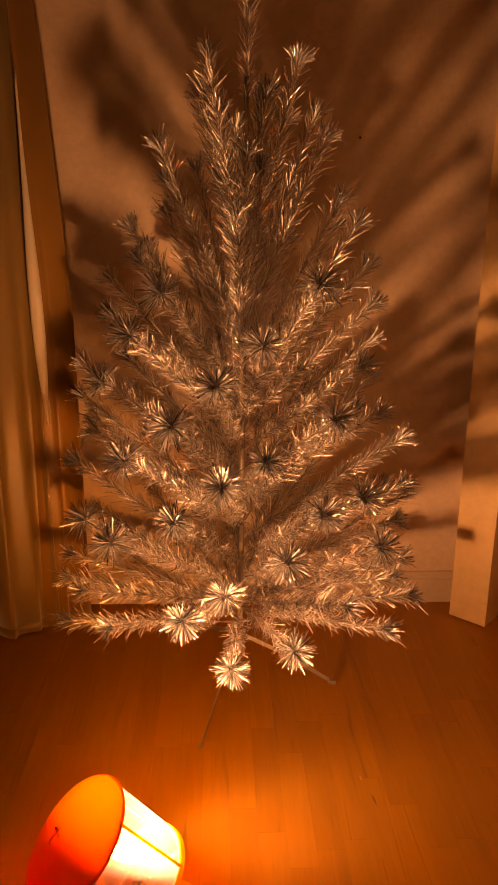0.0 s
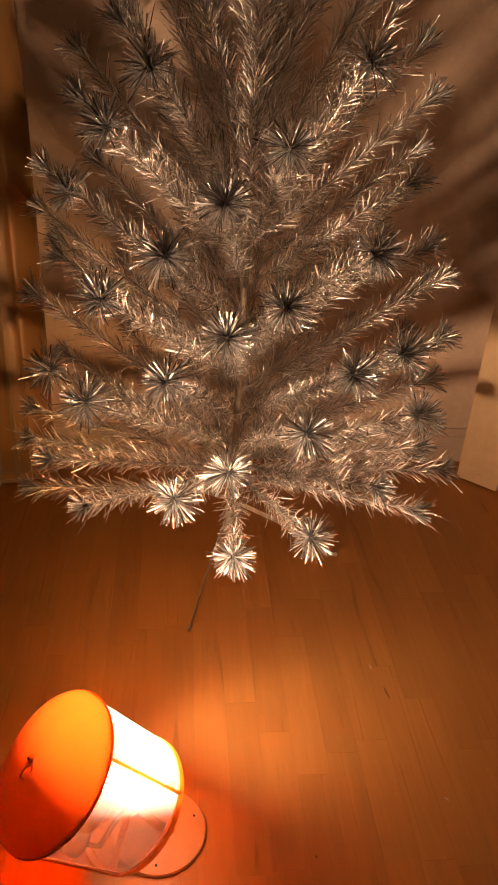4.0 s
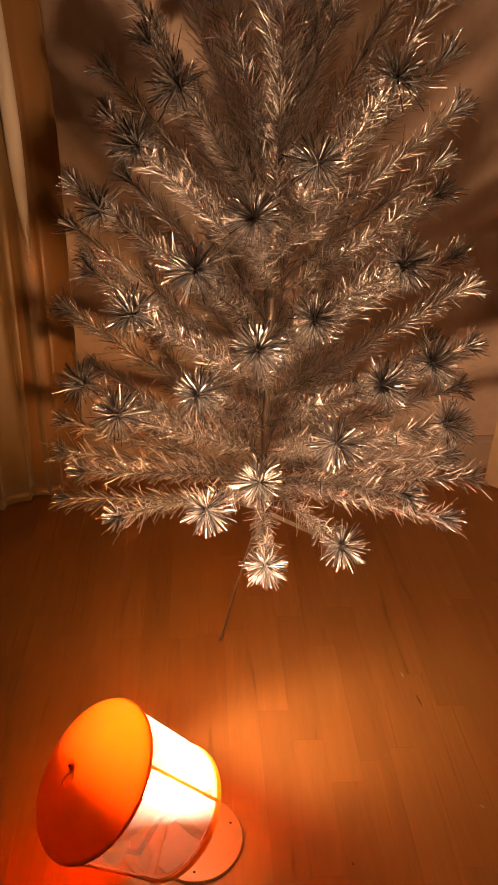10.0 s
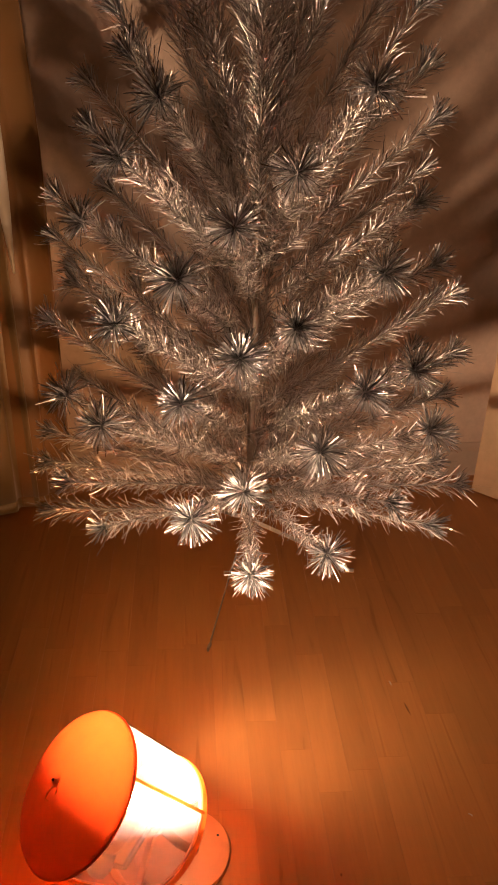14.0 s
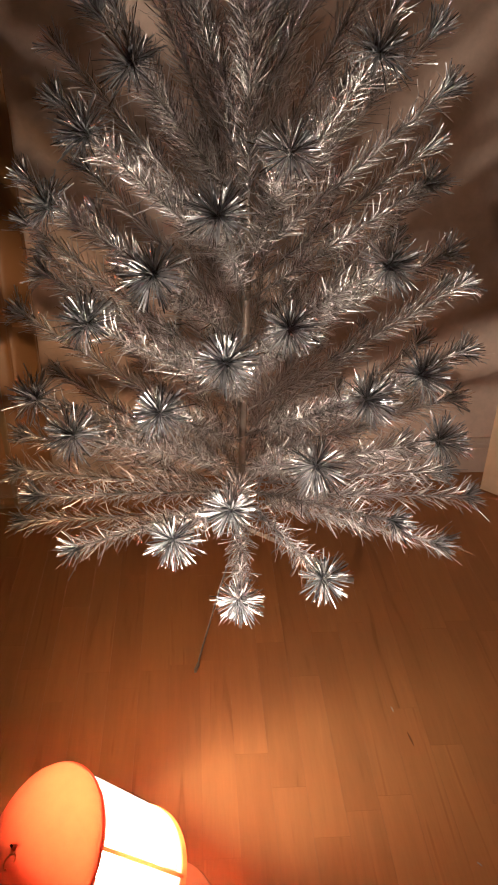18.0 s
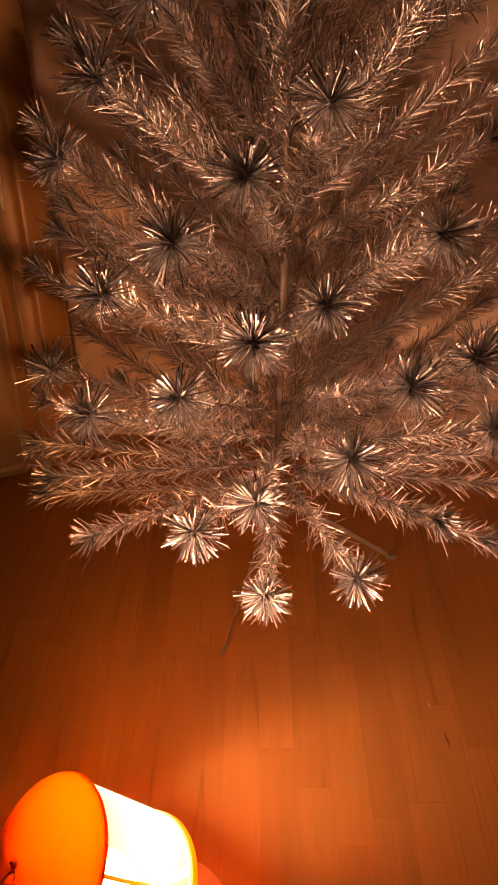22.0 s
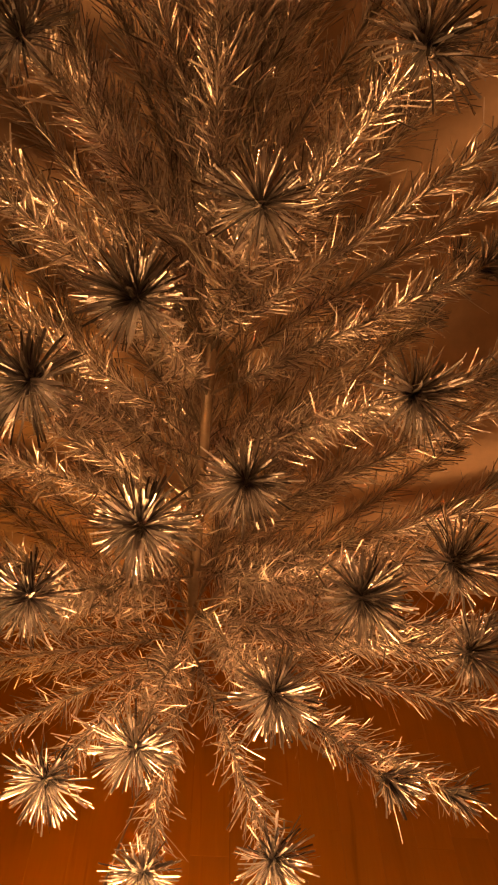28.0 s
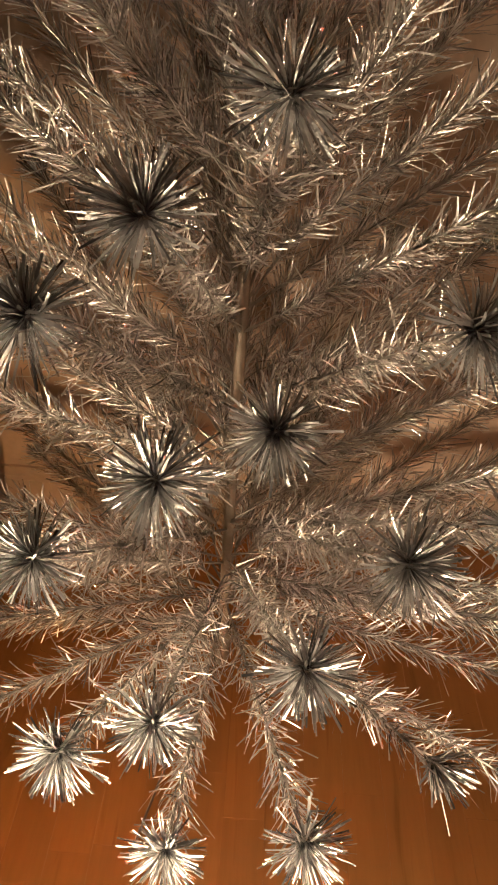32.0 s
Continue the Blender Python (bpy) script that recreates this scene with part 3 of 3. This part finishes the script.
def branch(az, r, z, rng=random.Random(8)):
    """A branch whose spray sits at bearing az, r from the pole and z above the floor."""
    global count
    el = rise(z)
    if z > 1.2:
        el = max(el, math.degrees(math.acos(min(1, r / 0.5))))
    root = Vector((0, 0, z - r * math.tan(radians(el))))
    if root.z > 1.55:
        root.z = 1.55
    tip = Vector((r * math.cos(radians(az)), r * math.sin(radians(az)), z))
    way = tip - root
    size = min(SIZES, key=lambda s: abs(s - way.length))
    x = way.normalized()
    y = Vector((0, 0, 1)).cross(x).normalized()
    m = Matrix((x, y, x.cross(y))).transposed().to_4x4()
    spin = Matrix.Rotation(rng.uniform(0, 6.28), 4, "X")
    b = part("branch", STEMS[size], None, TREE, m=Matrix.Translation(root) @ m @ Matrix.Diagonal((way.length / size, 1, 1, 1)))
    tagged(part("needles", FRINGES[size][count % 3], None, b, m=spin), kind="stuff")
    q = rng.uniform(0.92, 1.08) * (0.86 if z < 0.52 else 1.0)
    opened = 255 < az < 305 if z < 0.5 else z < 1.2 and 215 < az < 326
    spray = OPEN_BURSTS[count % 4] if opened else SLIM_BURSTS[count % 5]
    part("burst", spray, None, b, m=Matrix.Translation((size, 0, 0)) @ Matrix.Diagonal((size / way.length, 1, 1, 1)) @ spin @ Matrix.Diagonal((q, q, q, 1)))
    count += 1


# each branch: bearing in degrees, reach from the pole, height of its end
LOW = [
    (38, 0.46, 0.27), (16, 0.46, 0.27), (105, 0.45, 0.27), (209.5, 0.477, 0.274), (155, 0.46, 0.28), (83, 0.45, 0.3),
    (67, 0.48, 0.32), (134, 0.48, 0.33), (278.9, 0.467, 0.335), (295.8, 0.485, 0.385), (246.2, 0.515, 0.413), (323.7, 0.499, 0.383),
    (212.5, 0.473, 0.412), (195, 0.46, 0.41), (92, 0.44, 0.42), (344, 0.43, 0.43), (74, 0.47, 0.43), (337.9, 0.497, 0.421),
    (30, 0.48, 0.44), (264.2, 0.452, 0.437), (232, 0.49, 0.45), (166, 0.47, 0.45), (122, 0.47, 0.45), (310.4, 0.487, 0.472),
    (138, 0.47, 0.45), (349, 0.44, 0.47), (276.4, 0.436, 0.5),
]
MIDDLE = [
    (59, 0.46, 0.51), (38, 0.47, 0.53), (83, 0.45, 0.55), (219.4, 0.443, 0.589), (18, 0.45, 0.56), (295.1, 0.428, 0.574),
    (325.6, 0.466, 0.576), (237.7, 0.445, 0.577), (346, 0.42, 0.58), (106, 0.44, 0.59), (187.1, 0.454, 0.657), (140, 0.46, 0.64),
    (260.1, 0.418, 0.656), (69, 0.46, 0.66), (308, 0.41, 0.67), (351.1, 0.428, 0.662), (320.6, 0.437, 0.703), (27, 0.44, 0.7),
    (52, 0.42, 0.71), (180.7, 0.403, 0.765), (273.8, 0.358, 0.729), (235.9, 0.388, 0.761), (290.2, 0.346, 0.782), (201, 0.38, 0.77),
    (123, 0.42, 0.79),
]
UPPER = [
    (101, 0.41, 0.8), (181.2, 0.44, 0.831), (154, 0.4, 0.81), (7.4, 0.422, 0.753), (254.7, 0.357, 0.858), (315.5, 0.371, 0.874),
    (71, 0.43, 0.85), (44, 0.44, 0.86), (340, 0.38, 0.86), (186.6, 0.414, 0.921), (131, 0.38, 0.91), (219.7, 0.383, 0.927),
    (163, 0.37, 0.92), (270.6, 0.329, 0.951), (114, 0.38, 0.94), (330.8, 0.355, 0.983), (13, 0.33, 1), (231.3, 0.343, 1.046),
    (288.9, 0.319, 1.041), (207, 0.33, 1.07), (58, 0.37, 1.07), (115, 0.36, 1.08), (86, 0.39, 1.09), (142, 0.35, 1.09),
]
HIGH_UP = [
    (341, 0.34, 1.11), (179.2, 0.35, 1.141), (233, 0.26, 1.14), (314, 0.311, 1.169), (217, 0.27, 1.2), (5.3, 0.3, 1.185),
    (155, 0.32, 1.21), (116, 0.31, 1.23), (76, 0.28, 1.23), (188, 0.278, 1.269), (45, 0.29, 1.28), (351, 0.28, 1.29),
    (276, 0.19, 1.31), (14.5, 0.233, 1.342), (135, 0.23, 1.42), (79, 0.24, 1.43), (282.5, 0.151, 1.439), (213, 0.211, 1.453),
    (66, 0.17, 1.53), (13.3, 0.19, 1.484), (33, 0.18, 1.54), (231.6, 0.079, 1.536), (358, 0.05, 1.58), (152, 0.15, 1.58),
    (190, 0.1, 1.59), (174, 0.2, 1.3), (196, 0.19, 1.38), (63, 0.2, 1.36), (244, 0.14, 1.64), (13, 0.12, 1.65),
    (250, 0.045, 1.5), (330, 0.05, 1.42), (120, 0.05, 1.46), (40, 0.04, 1.56),
]
BEHIND = [(66, 0.36, 0.74), (92, 0.36, 0.7), (40, 0.37, 0.78), (112, 0.37, 0.68)]
for tier in (LOW, MIDDLE, UPPER, HIGH_UP, BEHIND):
    for az, r, z in tier:
        branch(az, r, z)

# the leader
lead = part("branch", STEMS[0.36], None, TREE, m=Matrix.Translation((0.0, 0.0, 1.5)) @ Matrix.Rotation(radians(-89), 4, "Y"))
part("needles", FRINGES[0.36][0], None, lead)
part("burst", SLIM_BURSTS[2], None, lead, m=Matrix.Translation((0.36, 0, 0)))


# ---- floor strips ----
def floor_strips():
    """Narrow laminate strips laid along v; the near ones are parts, the far ones one joined sheet."""
    rng = random.Random(21)
    w, gap = 0.0625, 0.00022
    lengths = (0.28, 0.36, 0.44)
    meshes = {}
    for ln in lengths:
        me = bpy.data.meshes.new("strip")
        bm = box((w - gap, ln - gap, 0.001), (0, 0, -0.0005), 0.0)
        bm.to_mesh(me)
        bm.free()
        me.materials.append(M_FLOOR)
        meshes[ln] = me
    verts, faces = [], []
    u = LEFT + w / 2
    while u < RIGHT - w / 2:
        v = BACK - rng.uniform(0.1, 0.4)
        end = BACK
        first = True
        while end > FRONT:
            ln = end - v if first else rng.choice(lengths)
            near = (not first) and -0.75 < u < 0.95 and -1.05 < end - ln / 2 < 0.3
            if near:
                ob = part("strip", meshes[ln], None, FLOOR, m=Matrix.Translation((u, end - ln / 2, 0)))
            else:
                a = len(verts)
                lo = max(FRONT, end - ln)
                verts += [(u - w / 2 + gap / 2, lo + gap, 0), (u + w / 2 - gap / 2, lo + gap, 0), (u + w / 2 - gap / 2, end, 0), (u - w / 2 + gap / 2, end, 0)]
                faces.append((a, a + 1, a + 2, a + 3))
            end -= ln
            first = False
        u += w
    far = part("strips", mesh_of("strips", verts, faces, M_FLOOR), None, FLOOR)
    far["kind"] = "stuff"


floor_strips()


# ---- small things ----
def wall_nail(u, z):
    top = hold("nail", ROOM @ Matrix.Translation((u, BACK, z)) @ Matrix.Rotation(radians(90), 4, "X"))
    part("shank", tube([(0, 0, -0.004), (0, 0, 0.01)], 0.0013, 8), M_DARK, top)
    part("head", lathe([(0, 0.009), (0.0035, 0.009), (0.0038, 0.0105), (0, 0.0115)], 12), M_DARK, top)
    return tagged(top, "small dark nail in the wall", "nail")


wall_nail(0.355, 1.53)


def floor_chip(x, y, turn_by, length):
    """A fallen sliver of foil lying on the floor."""
    me = mesh_of("foil_sliver", [(-length / 2, -0.0011, 0.0004), (length / 2, -0.0011, 0.0004), (length / 2, 0.0011, 0.0004), (-length / 2, 0.0011, 0.0004), (0, -0.0011, 0.0022), (0, 0.0011, 0.0022)],
                 [(0, 4, 5, 3), (4, 1, 2, 5)], M_BURST)
    ob = new("foil_sliver", me)
    ob.matrix_world = Matrix.Translation((x, y, 0)) @ Matrix.Rotation(radians(turn_by), 4, "Z")
    return tagged(ob, "thin silver sliver of foil fallen on the floor", "foil sliver", "fallen foil")


floor_chip(0.371, -0.347, 115, 0.012)
floor_chip(0.513, -0.647, 150, 0.008)


def wood_knot(x, y, turn_by, length, width):
    """A dark lens-shaped flaw in a floor strip."""
    rim = [(0.5 * length * math.cos(radians(a)) * (1 - 0.25 * abs(math.sin(radians(a)))), 0.5 * width * math.sin(radians(a))) for a in range(0, 360, 30)]
    me = mesh_of("knot", [(0, 0, 0.0006)] + [(u, v, 0.0003) for u, v in rim], [(0, 1 + k, 1 + (k + 1) % 12) for k in range(12)], M_KNOT)
    part("knot", me, None, FLOOR, "dark lens-shaped knot", m=ROOM.inverted() @ Matrix.Translation((x, y, 0)) @ Matrix.Rotation(radians(turn_by), 4, "Z"))


wood_knot(0.406, -0.413, 112, 0.036, 0.004)
wood_knot(0.287, -0.801, 100, 0.006, 0.004)
